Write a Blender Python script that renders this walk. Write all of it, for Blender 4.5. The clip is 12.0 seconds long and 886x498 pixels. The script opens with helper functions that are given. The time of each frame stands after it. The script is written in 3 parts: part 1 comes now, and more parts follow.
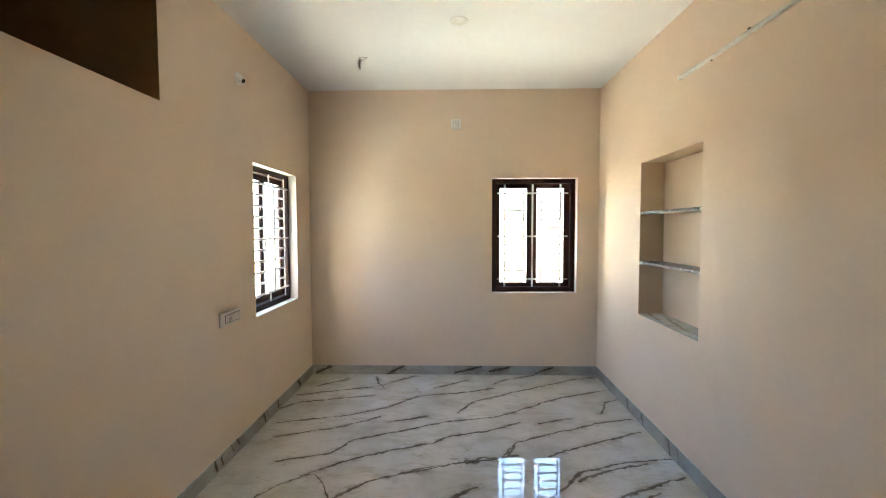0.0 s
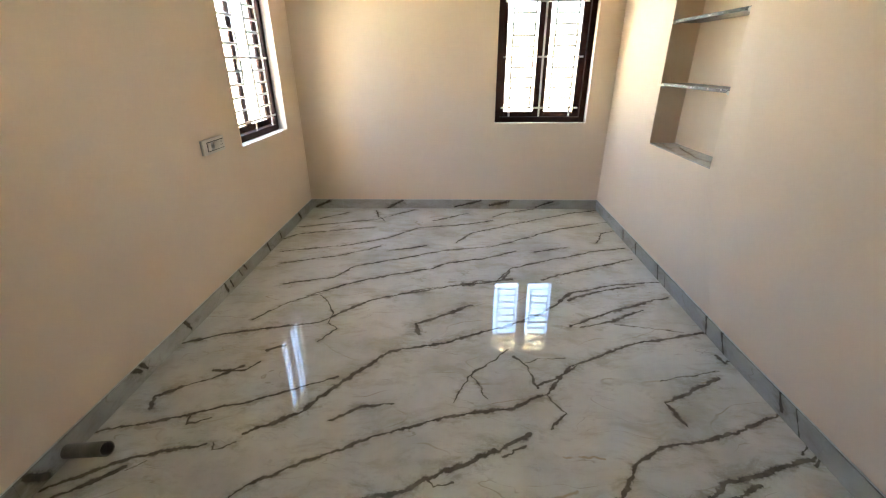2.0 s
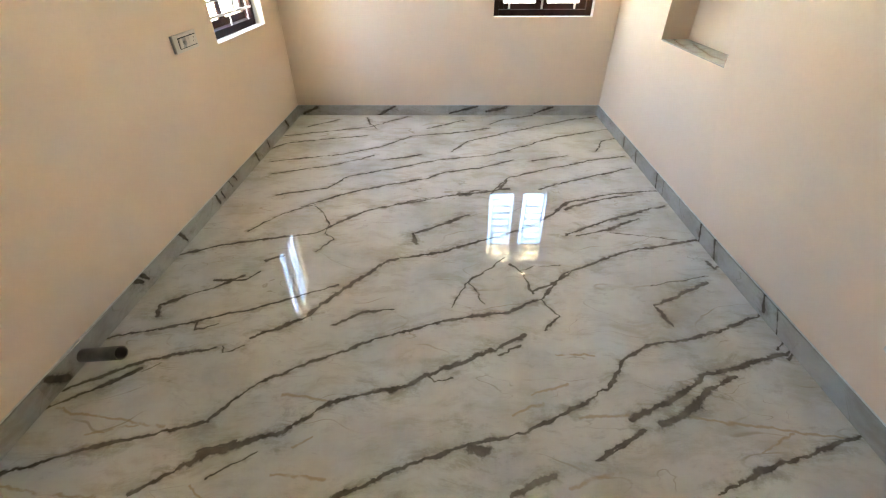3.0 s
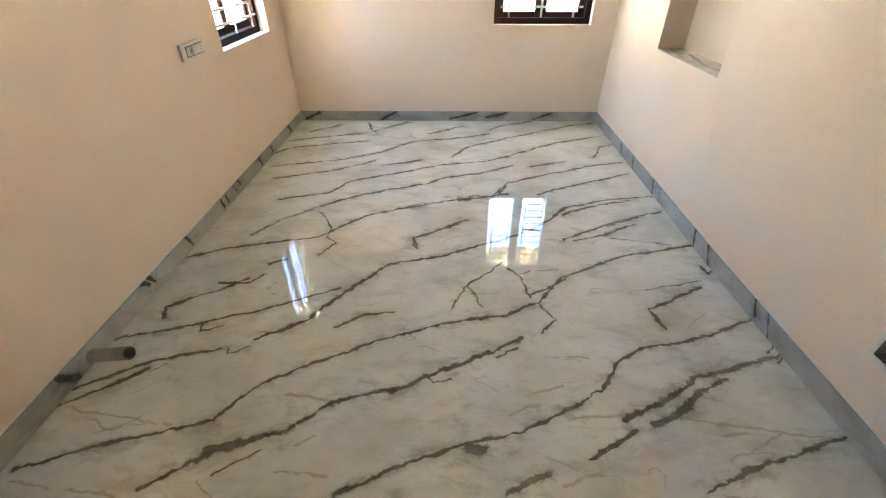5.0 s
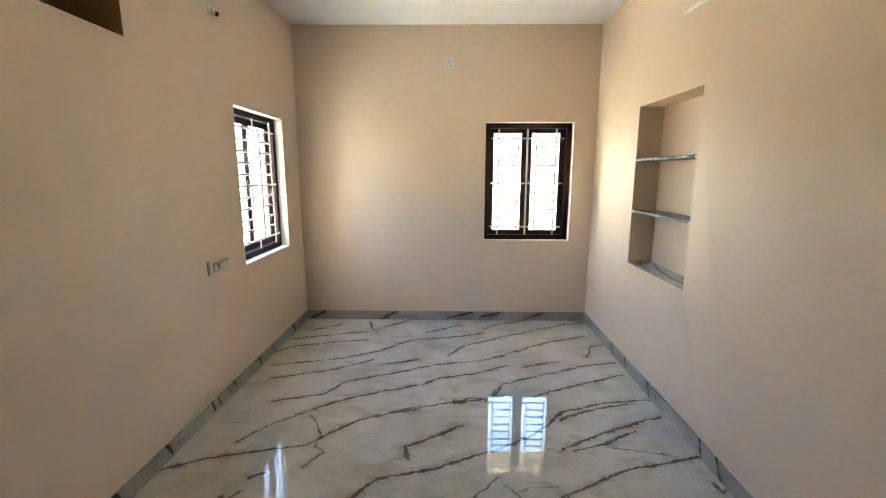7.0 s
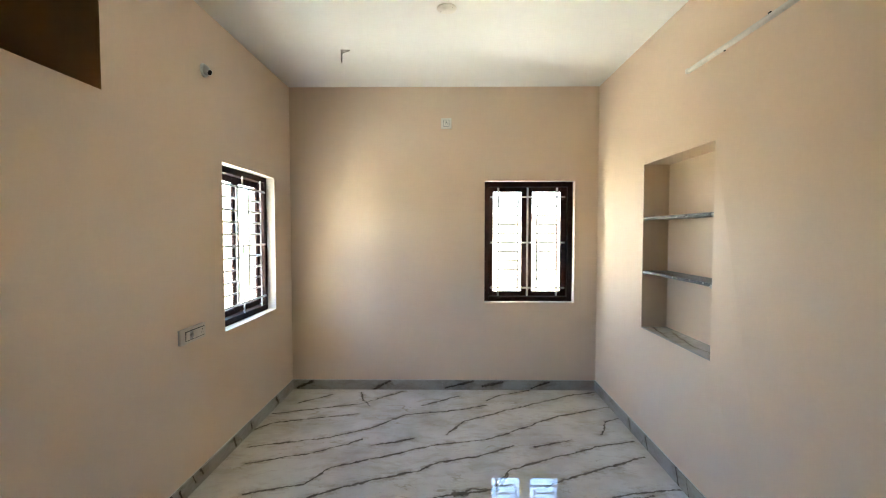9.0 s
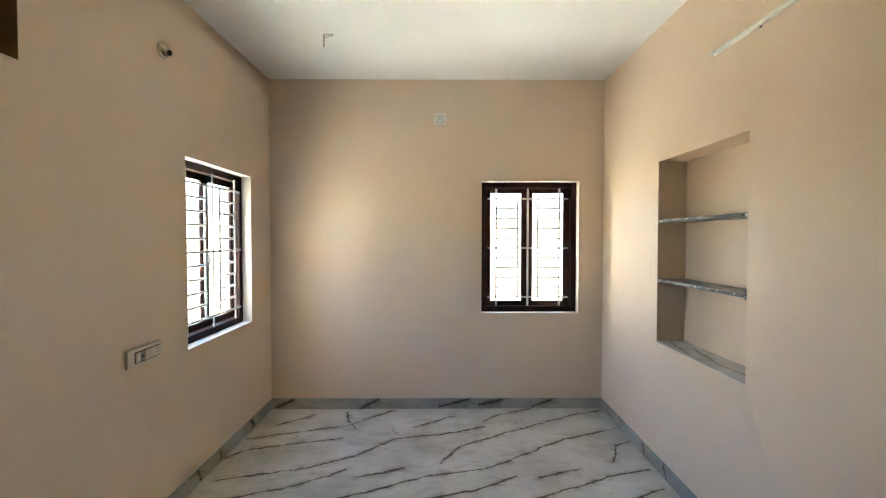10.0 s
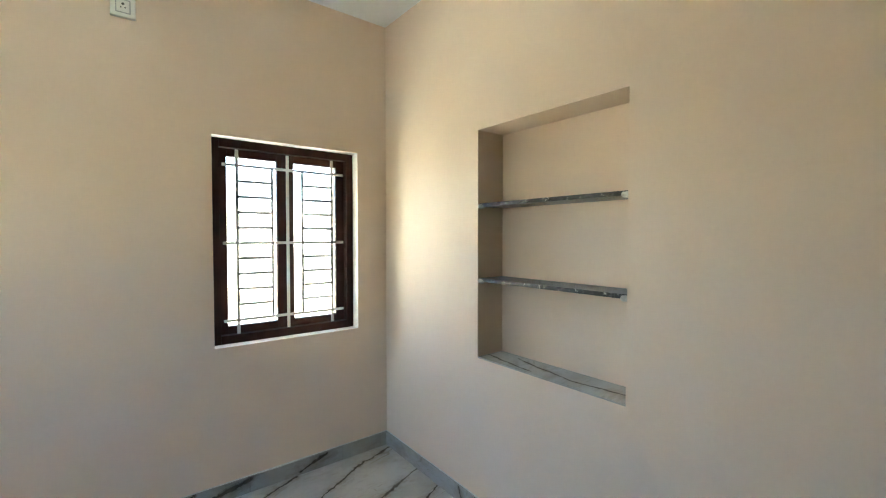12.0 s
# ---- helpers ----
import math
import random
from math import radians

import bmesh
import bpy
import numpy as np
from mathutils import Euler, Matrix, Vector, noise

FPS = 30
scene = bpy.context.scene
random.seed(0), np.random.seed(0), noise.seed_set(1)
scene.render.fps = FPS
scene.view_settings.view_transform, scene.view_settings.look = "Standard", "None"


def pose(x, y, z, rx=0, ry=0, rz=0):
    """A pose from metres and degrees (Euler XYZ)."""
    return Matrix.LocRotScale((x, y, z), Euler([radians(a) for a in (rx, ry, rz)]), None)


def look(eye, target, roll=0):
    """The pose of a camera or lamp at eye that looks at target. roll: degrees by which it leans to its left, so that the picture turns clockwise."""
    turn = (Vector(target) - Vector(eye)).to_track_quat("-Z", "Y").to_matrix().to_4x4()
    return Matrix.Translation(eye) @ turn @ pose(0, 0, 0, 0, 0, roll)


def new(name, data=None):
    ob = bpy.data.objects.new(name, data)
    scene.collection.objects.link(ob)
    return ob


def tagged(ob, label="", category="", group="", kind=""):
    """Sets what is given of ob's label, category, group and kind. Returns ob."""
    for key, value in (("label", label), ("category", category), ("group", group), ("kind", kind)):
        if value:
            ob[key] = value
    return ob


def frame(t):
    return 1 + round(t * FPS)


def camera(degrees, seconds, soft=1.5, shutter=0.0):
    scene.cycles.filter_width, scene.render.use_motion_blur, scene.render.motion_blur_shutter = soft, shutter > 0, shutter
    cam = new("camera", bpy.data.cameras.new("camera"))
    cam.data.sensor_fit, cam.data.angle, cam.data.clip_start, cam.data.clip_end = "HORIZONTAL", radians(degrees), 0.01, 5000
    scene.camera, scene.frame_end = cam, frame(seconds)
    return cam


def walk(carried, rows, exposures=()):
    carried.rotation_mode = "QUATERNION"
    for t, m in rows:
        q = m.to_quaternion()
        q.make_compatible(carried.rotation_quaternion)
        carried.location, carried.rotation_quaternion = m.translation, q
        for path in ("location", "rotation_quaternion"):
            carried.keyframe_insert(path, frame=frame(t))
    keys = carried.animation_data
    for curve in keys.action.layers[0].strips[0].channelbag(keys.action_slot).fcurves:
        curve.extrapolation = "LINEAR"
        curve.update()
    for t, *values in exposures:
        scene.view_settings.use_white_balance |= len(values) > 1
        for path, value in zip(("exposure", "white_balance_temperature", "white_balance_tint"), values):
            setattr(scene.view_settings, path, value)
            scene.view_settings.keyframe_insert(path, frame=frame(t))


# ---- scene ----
cam = camera(93.1, 12.0, 1.1)
PATH = [
    (0, (-0.016, 0.022, 1.595), (-0.058, 2.019, 1.498), -0.1),
    (0.5, (-0.014, 0.044, 1.582), (-0.065, 2.036, 1.409), -0.0),
    (1, (-0.013, 0.09, 1.541), (-0.066, 2.06, 1.203), -0.1),
    (1.5, (0.007, 0.121, 1.506), (-0.05, 2.04, 0.946), -0.2),
    (2, (0.019, 0.153, 1.471), (-0.035, 1.979, 0.656), -0.3),
    (2.5, (0.011, 0.178, 1.443), (-0.026, 1.889, 0.408), -0.3),
    (3, (-0.004, 0.171, 1.44), (-0.023, 1.791, 0.266), -0.2),
    (3.2, (-0.022, 0.166, 1.450), (-0.034, 1.757, 0.240), 0.0),
    (4.8, (-0.007, 0.148, 1.452), (-0.021, 1.760, 0.268), 0.0),
    (5, (0.001, 0.132, 1.477), (-0.02, 1.76, 0.315), -0.0),
    (5.5, (-0.003, 0.103, 1.523), (-0.028, 1.831, 0.515), -0.0),
    (6, (-0.004, 0.088, 1.565), (-0.032, 1.92, 0.763), 0.1),
    (6.5, (0.02, 0.07, 1.603), (-0.011, 1.987, 1.031), 0.0),
    (7, (0.051, 0.056, 1.612), (0.017, 2.024, 1.258), 0.1),
    (7.5, (0.063, 0.047, 1.615), (0.028, 2.036, 1.411), 0.0),
    (7.7, (0.057, 0.054, 1.622), (0.028, 2.046, 1.449), 0.1),
    (9.3, (0.038, 0.382, 1.612), (0.018, 2.381, 1.547), 0.0),
    (9.5, (0.041, 0.445, 1.61), (0.019, 2.444, 1.554), 0.0),
    (10, (0.03, 0.632, 1.602), (0.043, 2.631, 1.551), 0.0),
    (10.5, (0.034, 0.912, 1.593), (0.171, 2.907, 1.547), -0.0),
    (11, (0.035, 1.182, 1.562), (0.452, 3.138, 1.52), 0.0),
    (11.5, (-0.033, 1.529, 1.556), (0.775, 3.358, 1.509), 0.0),
    (12, (-0.039, 1.857, 1.549), (1.201, 3.426, 1.49), -0.0),
]
EXPOSURES = [(0, 5.91, 6480, 12), (1, 5.97, 6540, 12), (2, 6.26, 6740, 12), (3, 6.80, 6860, 12), (5, 6.83, 6860, 12), (6, 6.39, 6740, 12), (7.5, 5.96, 6480, 12),
             (9.5, 5.86, 6380, 12), (10.5, 5.72, 6320, 11), (11.5, 5.76, 6060, 6), (12, 5.74, 5960, 5)]
walk(cam, [(t, look(eye, target, roll)) for t, eye, target, roll in PATH], EXPOSURES)

# ---- world, sun and exposure ----
SUN_TO = Vector((0.08, -0.24, 1.00)).normalized()
world = bpy.data.worlds.new("daylight")
scene.world = world
world.use_nodes = True
wn = world.node_tree.nodes
sky = wn.new("ShaderNodeTexSky")
sky.sky_type = "NISHITA"
sky.sun_disc = False
sky.sun_elevation = math.asin(SUN_TO.z)
sky.sun_rotation = math.atan2(SUN_TO.x, SUN_TO.y)
world.node_tree.links.new(sky.outputs[0], wn["Background"].inputs["Color"])
wn["Background"].inputs["Strength"].default_value = 0.10
sun_data = bpy.data.lights.new("sun", "SUN")
sun_data.energy, sun_data.angle, sun_data.color = 4.5, radians(0.5), (1.0, 0.96, 0.90)
sun = new("sun", sun_data)
sun.matrix_world = look(SUN_TO * 20, (0, 0, 0))

# ---- materials ----


def material(name, rough=0.6, metal=0.0, spec=0.5):
    m = bpy.data.materials.new(name)
    m.use_nodes = True
    b = m.node_tree.nodes["Principled BSDF"]
    b.inputs["Roughness"].default_value, b.inputs["Metallic"].default_value = rough, metal
    b.inputs["Specular IOR Level"].default_value = spec
    return m, m.node_tree.nodes, m.node_tree.links, b


def position(nodes):
    return nodes.new("ShaderNodeNewGeometry").outputs["Position"]


def noise_of(nodes, links, vec, scale, detail=4.0, rough=0.55):
    n = nodes.new("ShaderNodeTexNoise")
    n.inputs["Scale"].default_value, n.inputs["Detail"].default_value, n.inputs["Roughness"].default_value = scale, detail, rough
    links.new(vec, n.inputs["Vector"])
    return n.outputs["Fac"]


def ramp(nodes, links, fac, stops):
    r = nodes.new("ShaderNodeValToRGB")
    for i, (at, col) in enumerate(stops):
        e = r.color_ramp.elements[i] if i < 2 else r.color_ramp.elements.new(at)
        e.position, e.color = at, (*col, 1)
    links.new(fac, r.inputs[0])
    return r.outputs[0]


def blend(nodes, links, fac, a, b, mode="MIX"):
    m = nodes.new("ShaderNodeMix")
    m.data_type, m.blend_type = "RGBA", mode
    for value, slot in ((fac, 0), (a, 6), (b, 7)):
        if isinstance(value, (int, float)):
            m.inputs[slot].default_value = value
        elif isinstance(value, tuple):
            m.inputs[slot].default_value = (*value, 1)
        else:
            links.new(value, m.inputs[slot])
    return m.outputs[2]


def relief(nodes, links, bsdf, height, strength, distance):
    b = nodes.new("ShaderNodeBump")
    b.inputs["Strength"].default_value, b.inputs["Distance"].default_value = strength, distance
    links.new(height, b.inputs["Height"])
    links.new(b.outputs[0], bsdf.inputs["Normal"])


def maths(nodes, links, op, a, b=None, c=None, clamp=False):
    n = nodes.new("ShaderNodeMath")
    n.operation, n.use_clamp = op, clamp
    for i, v in enumerate((a, b, c)):
        if v is None:
            continue
        if isinstance(v, (int, float)):
            n.inputs[i].default_value = v
        else:
            links.new(v, n.inputs[i])
    return n.outputs[0]


def paint(name, low, high, rough=0.55, grain=0.25, spec=0.3):
    """Rolled emulsion: two tones in soft patches, roller grain in relief."""
    m, n, l, b = material(name, rough, 0, spec)
    p = position(n)
    patch = noise_of(n, l, p, 1.7, 5.0, 0.6)
    fine = noise_of(n, l, p, 60.0, 3.0)
    f = maths(n, l, "MULTIPLY_ADD", fine, 0.25, maths(n, l, "MULTIPLY", patch, 0.75))
    l.new(ramp(n, l, f, [(0.3, low), (0.7, high)]), b.inputs["Base Color"])
    wavy = noise_of(n, l, p, 5.0, 2.0)
    grains = noise_of(n, l, p, 260.0, 3.0)
    relief(n, l, b, maths(n, l, "MULTIPLY_ADD", wavy, 3.0, grains), grain, 0.0012)
    return m


def plain(name, colour, rough=0.4, metal=0.0, vary=0.12, scale=30.0, spec=0.5):
    m, n, l, b = material(name, rough, metal, spec)
    f = noise_of(n, l, position(n), scale, 4.0)
    dark = tuple(c * (1 - vary) for c in colour)
    light = tuple(min(1.0, c * (1 + vary)) for c in colour)
    l.new(ramp(n, l, f, [(0.3, dark), (0.7, light)]), b.inputs["Base Color"])
    l.new(maths(n, l, "MULTIPLY_ADD", f, 0.2, rough - 0.1), b.inputs["Roughness"])
    return m


WALL = paint("peach_emulsion", (0.755, 0.60, 0.455), (0.80, 0.645, 0.495))
CEILING = paint("white_emulsion", (0.85, 0.85, 0.83), (0.89, 0.89, 0.87))
# brown that carries the deep shade inside the loft
LOFT_SHADE = paint("loft_shade_brown", (0.42, 0.245, 0.105), (0.49, 0.295, 0.135))
REVEAL = paint("white_primer", (0.74, 0.70, 0.64), (0.82, 0.79, 0.74))
FRAME = plain("dark_brown_enamel", (0.030, 0.0095, 0.006), 0.50, 0, 0.35, 14.0, 0.18)
GRILLE = plain("white_enamel", (0.78, 0.77, 0.74), 0.35, 0, 0.05)
PLASTIC = plain("ivory_plastic", (0.80, 0.78, 0.71), 0.35, 0, 0.05)
IVORY = plain("aged_ivory_plastic", (0.69, 0.62, 0.53), 0.4, 0, 0.05)
GREY_PLASTIC = plain("grey_plastic", (0.42, 0.41, 0.38), 0.4, 0, 0.08)
# for dark plastic parts, and for the shade in socket holes and pipe bore
DARK_PLASTIC_AND_HOLLOW = plain("dark_plastic_and_hollow", (0.035, 0.028, 0.022), 0.5)
PVC = plain("grey_pvc", (0.155, 0.138, 0.118), 0.45, 0, 0.2, 18.0)
BATTEN = plain("white_batten", (0.70, 0.68, 0.62), 0.6, 0, 0.06)
STEEL = plain("dull_steel", (0.33, 0.31, 0.29), 0.4, 0.7, 0.2)
HOOK = plain("painted_steel", (0.62, 0.59, 0.56), 0.5, 0, 0.15)
CEMENT = plain("white_cement", (0.66, 0.63, 0.57), 0.85, 0, 0.15, 40.0)
CONCRETE = plain("painted_concrete", (0.62, 0.55, 0.42), 0.85, 0, 0.12, 6.0)
EARTH = plain("dry_sandy_earth", (0.46, 0.455, 0.395), 0.95, 0, 0.2, 0.7)

glass_m, gn, gl, gb = material("clear_glass", 0.0)
clear, gloss, mixed, facing = (gn.new("ShaderNode" + k) for k in ("BsdfTransparent", "BsdfGlossy", "MixShader", "LayerWeight"))
clear.inputs[0].default_value = (0.95, 0.97, 0.96, 1)
gloss.inputs["Roughness"].default_value = 0.0
facing.inputs["Blend"].default_value = 0.5
gl.new(maths(gn, gl, "MULTIPLY_ADD", maths(gn, gl, "POWER", facing.outputs["Facing"], 5.0), 0.95, 0.03), mixed.inputs[0])
gl.new(clear.outputs[0], mixed.inputs[1])
gl.new(gloss.outputs[0], mixed.inputs[2])
gl.new(mixed.outputs[0], gn["Material Output"].inputs["Surface"])
GLASS = glass_m


def vein_group():
    """Smallest distance to a stroke, in stroke widths: the lesser of the one handed in and that to the stroke from A along D."""
    g = bpy.data.node_groups.new("vein_stroke", "ShaderNodeTree")
    for nm, kind in (("Point", "NodeSocketVector"), ("From", "NodeSocketVector"), ("Along", "NodeSocketVector"), ("Scale", "NodeSocketFloat"),
                     ("Width", "NodeSocketFloat"), ("Before", "NodeSocketFloat")):
        g.interface.new_socket(nm, in_out="INPUT", socket_type=kind)
    g.interface.new_socket("Ratio", in_out="OUTPUT", socket_type="NodeSocketFloat")
    n, l = g.nodes, g.links
    gi, go = n.new("NodeGroupInput"), n.new("NodeGroupOutput")

    def vm(op, a, b):
        v = n.new("ShaderNodeVectorMath")
        v.operation = op
        l.new(a, v.inputs[0])
        l.new(b, v.inputs[3] if op == "SCALE" else v.inputs[1])
        return v

    rel = vm("SUBTRACT", gi.outputs[0], gi.outputs[1]).outputs[0]
    dot = vm("DOT_PRODUCT", rel, gi.outputs[2]).outputs["Value"]
    h = maths(n, l, "MULTIPLY", dot, gi.outputs[3], clamp=True)
    foot = vm("SCALE", gi.outputs[2], h).outputs[0]
    away = n.new("ShaderNodeVectorMath")
    away.operation = "DISTANCE"
    l.new(rel, away.inputs[0])
    l.new(foot, away.inputs[1])
    ratio = maths(n, l, "DIVIDE", away.outputs["Value"], gi.outputs[4])
    l.new(maths(n, l, "MINIMUM", ratio, gi.outputs[5]), go.inputs[0])
    return g


STROKE = vein_group()


def marble(name, strokes, tint=1.0, stains=(), plane="xy", warp=1.0):
    """Polished vitrified marble print: clouded grey ground, soft drifting smears, dark strokes with ragged grey rims, ochre stains."""
    m, n, l, b = material(name, 0.035, 0, 0.4)
    raw = position(n)
    apart, flat = n.new("ShaderNodeSeparateXYZ"), n.new("ShaderNodeCombineXYZ")
    l.new(raw, apart.inputs[0])
    for i, axis in enumerate(plane):
        l.new(apart.outputs["xyz".index(axis)], flat.inputs[i])
    p = flat.outputs[0]

    def shifted(vec, scale, amount, detail=3.0):
        t = n.new("ShaderNodeTexNoise")
        t.inputs["Scale"].default_value, t.inputs["Detail"].default_value = scale, detail
        l.new(vec, t.inputs["Vector"])
        s = n.new("ShaderNodeVectorMath")
        s.operation = "MULTIPLY_ADD"
        l.new(t.outputs["Color"], s.inputs[0])
        s.inputs[1].default_value = (amount, amount, 0)
        off = n.new("ShaderNodeVectorMath")
        off.operation = "SUBTRACT"
        l.new(vec, off.inputs[0])
        off.inputs[1].default_value = (amount / 2, amount / 2, 0)
        l.new(off.outputs[0], s.inputs[2])
        return s.outputs[0]

    def least(some):
        before = None
        for w, a, c in some:
            s = n.new("ShaderNodeGroup")
            s.node_tree = STROKE
            l.new(warped, s.inputs[0])
            s.inputs[1].default_value = (*a, 0)
            d = (c[0] - a[0], c[1] - a[1])
            s.inputs[2].default_value = (*d, 0)
            s.inputs[3].default_value = 1 / (d[0] ** 2 + d[1] ** 2 + 1e-9)
            s.inputs[4].default_value = w
            if before is None:
                s.inputs[5].default_value = 50.0
            else:
                l.new(before, s.inputs[5])
            before = s.outputs[0]
        return before

    def band(value, start, end, top=1.0):
        k = n.new("ShaderNodeMapRange")
        k.interpolation_type = "SMOOTHSTEP"
        for i, v in ((1, start), (2, end), (3, 0.0), (4, top)):
            k.inputs[i].default_value = v
        l.new(value, k.inputs[0])
        return k.outputs[0]

    warped = shifted(shifted(p, 6.0, 0.040 * warp), 24.0, 0.030 * warp, 4.0)
    cloud = noise_of(n, l, p, 2.2, 6.0, 0.6)
    ground = ramp(n, l, cloud, [(0.30, (0.43, 0.405, 0.350)), (0.52, (0.555, 0.535, 0.480)), (0.72, (0.625, 0.615, 0.570))])
    # smears and rare thin threads that drift the same way as the strokes
    tilt = n.new("ShaderNodeMapping")
    tilt.inputs["Rotation"].default_value = (0, 0, radians(-22))
    tilt.inputs["Scale"].default_value = (1.2, 3.0, 3.0)
    l.new(shifted(p, 2.6, 0.22, 2.0), tilt.inputs["Vector"])
    smear = noise_of(n, l, tilt.outputs[0], 2.4, 6.0, 0.68)
    ground = blend(n, l, band(smear, 0.48, 0.68, 0.50), ground, (0.37, 0.325, 0.245))
    pale = noise_of(n, l, tilt.outputs[0], 5.5, 5.0, 0.7)
    ground = blend(n, l, band(pale, 0.56, 0.72, 0.36), ground, (0.33, 0.305, 0.26))
    thread = noise_of(n, l, tilt.outputs[0], 1.3, 1.5, 0.5)
    ridge = maths(n, l, "ABSOLUTE", maths(n, l, "SUBTRACT", thread, 0.5))
    some = band(noise_of(n, l, p, 3.3, 4.0), 0.48, 0.64, 0.50)
    ground = blend(n, l, maths(n, l, "MULTIPLY", band(ridge, 0.0075, 0.001), some), ground, (0.26, 0.20, 0.115))
    fibre = noise_of(n, l, tilt.outputs[0], 2.9, 2.5, 0.55)
    crease = maths(n, l, "ABSOLUTE", maths(n, l, "SUBTRACT", fibre, 0.47))
    here = band(noise_of(n, l, p, 4.6, 3.0), 0.53, 0.66, 0.55)
    ground = blend(n, l, maths(n, l, "MULTIPLY", band(crease, 0.010, 0.001), here), ground, (0.29, 0.255, 0.19))
    if stains:
        ochre = maths(n, l, "MULTIPLY", band(least(stains), 2.2, 0.2, 0.66), band(noise_of(n, l, p, 12.0, 5.0), 0.30, 0.50))
        ground = blend(n, l, ochre, ground, (0.35, 0.245, 0.125))
    uneven = noise_of(n, l, p, 19.0, 4.0, 0.65)
    girth = maths(n, l, "MAXIMUM", maths(n, l, "MULTIPLY_ADD", noise_of(n, l, p, 7.0, 5.0, 0.75), 4.8, -1.55), 0.22)
    ratio = maths(n, l, "DIVIDE", least(strokes), girth)
    # a grey wash that drifts off the stroke, streaked along it
    wash = maths(n, l, "MULTIPLY", band(ratio, 8.0, 0.8, 0.75), band(noise_of(n, l, tilt.outputs[0], 4.2, 5.0, 0.7), 0.46, 0.64))
    ground = blend(n, l, wash, ground, (0.305, 0.275, 0.215))
    halo = band(ratio, 4.2, 0.6, 0.40)
    ground = blend(n, l, maths(n, l, "MULTIPLY", halo, uneven), ground, (0.27, 0.215, 0.14))
    rim = maths(n, l, "MULTIPLY", band(ratio, 1.5, 0.8, 1.0), band(uneven, 0.36, 0.62, 0.85))
    ground = blend(n, l, rim, ground, (0.205, 0.185, 0.16))
    dark = ramp(n, l, noise_of(n, l, p, 11.0, 3.0), [(0.35, (0.072, 0.060, 0.045)), (0.68, (0.17, 0.145, 0.11))])
    colour = blend(n, l, band(ratio, 0.95, 0.55, 0.92), ground, dark)
    one = n.new("ShaderNodeObjectInfo")
    shade = maths(n, l, "MULTIPLY_ADD", one.outputs["Random"], 0.02 * tint, 0.985 * tint)
    grey = n.new("ShaderNodeCombineColor")
    for i in range(3):
        l.new(shade, grey.inputs[i])
    colour = blend(n, l, 1.0, colour, grey.outputs[0], "MULTIPLY")
    l.new(colour, b.inputs["Base Color"])
    l.new(maths(n, l, "MULTIPLY_ADD", noise_of(n, l, p, 9.0, 5.0), 0.022, 0.004), b.inputs["Roughness"])
    relief(n, l, b, noise_of(n, l, p, 11.0, 1.0), 0.05, 0.004)
    return m


SKIRT = {
    "skirting_north": marble("skirting_marble", [(0.019, (-1.50, 0.02), (-1.36, 0.08)), (0.014, (-0.72, 0.0), (-0.55, 0.09)), (0.017, (0.02, 0.02), (0.30, 0.09)),
                                                 (0.017, (0.40, 0.04), (0.60, 0.08)), (0.014, (0.90, 0.02), (1.08, 0.085))], 0.74, (), "xz", 0.3),
    "skirting_west": marble("skirting_marble", [(0.017, (1.17, 0.09), (1.23, 0.02)), (0.012, (1.74, 0.10), (1.78, 0.06)), (0.015, (1.79, 0.10), (1.82, 0.05)), (0.022, (2.16, 0.10), (2.20, 0.03)),
                                                (0.010, (2.62, 0.10), (2.65, 0.03)), (0.009, (2.70, 0.08), (2.72, 0.03)), (0.010, (2.83, 0.10), (2.86, 0.04)), (0.010, (2.91, 0.10), (2.94, 0.05)),
                                                (0.014, (3.33, 0.09), (3.36, 0.02)), (0.010, (3.60, 0.09), (3.62, 0.03)), (0.014, (4.10, 0.09), (4.15, 0.03))], 0.74, (), "yz", 0.3),
    "skirting_east": marble("skirting_marble", [(0.010, (2.92, 0.0), (2.96, 0.10)), (0.005, (2.80, 0.0), (2.84, 0.10)), (0.010, (2.24, 0.0), (2.28, 0.10)), (0.010, (2.06, 0.0), (2.12, 0.10)),
                                                (0.010, (1.62, 0.03), (1.66, 0.10)), (0.005, (1.50, 0.0), (1.56, 0.10)), (0.007, (3.66, 0.02), (3.69, 0.09)), (0.007, (3.35, 0.01), (3.39, 0.08))], 0.74, (), "yz", 0.3),
    "skirting_south": marble("skirting_marble", [(0.014, (-0.62, 0.0), (-0.45, 0.09)), (0.015, (0.30, 0.01), (0.50, 0.08))], 0.74, (), "xz", 0.3),
}
SLAB = marble("shelf_marble", [(0.007, (1.66, 2.68), (1.62, 3.0)), (0.005, (1.62, 3.0), (1.70, 3.4)), (0.004, (1.58, 3.2), (1.64, 3.6))], 0.8, (), "xy", 0.6)
GRANITE = plain("dark_granite", (0.055, 0.055, 0.057), 0.30, 0, 0.4, 70.0)
CHIPPED, cn, cl, cb = material("chipped_granite_edge", 0.5)
chips = noise_of(cn, cl, position(cn), 38.0, 5.0, 0.7)
cl.new(ramp(cn, cl, chips, [(0.50, (0.045, 0.045, 0.047)), (0.60, (0.13, 0.13, 0.13)), (0.64, (0.62, 0.61, 0.58))]), cb.inputs["Base Color"])

# ---- building helpers ----


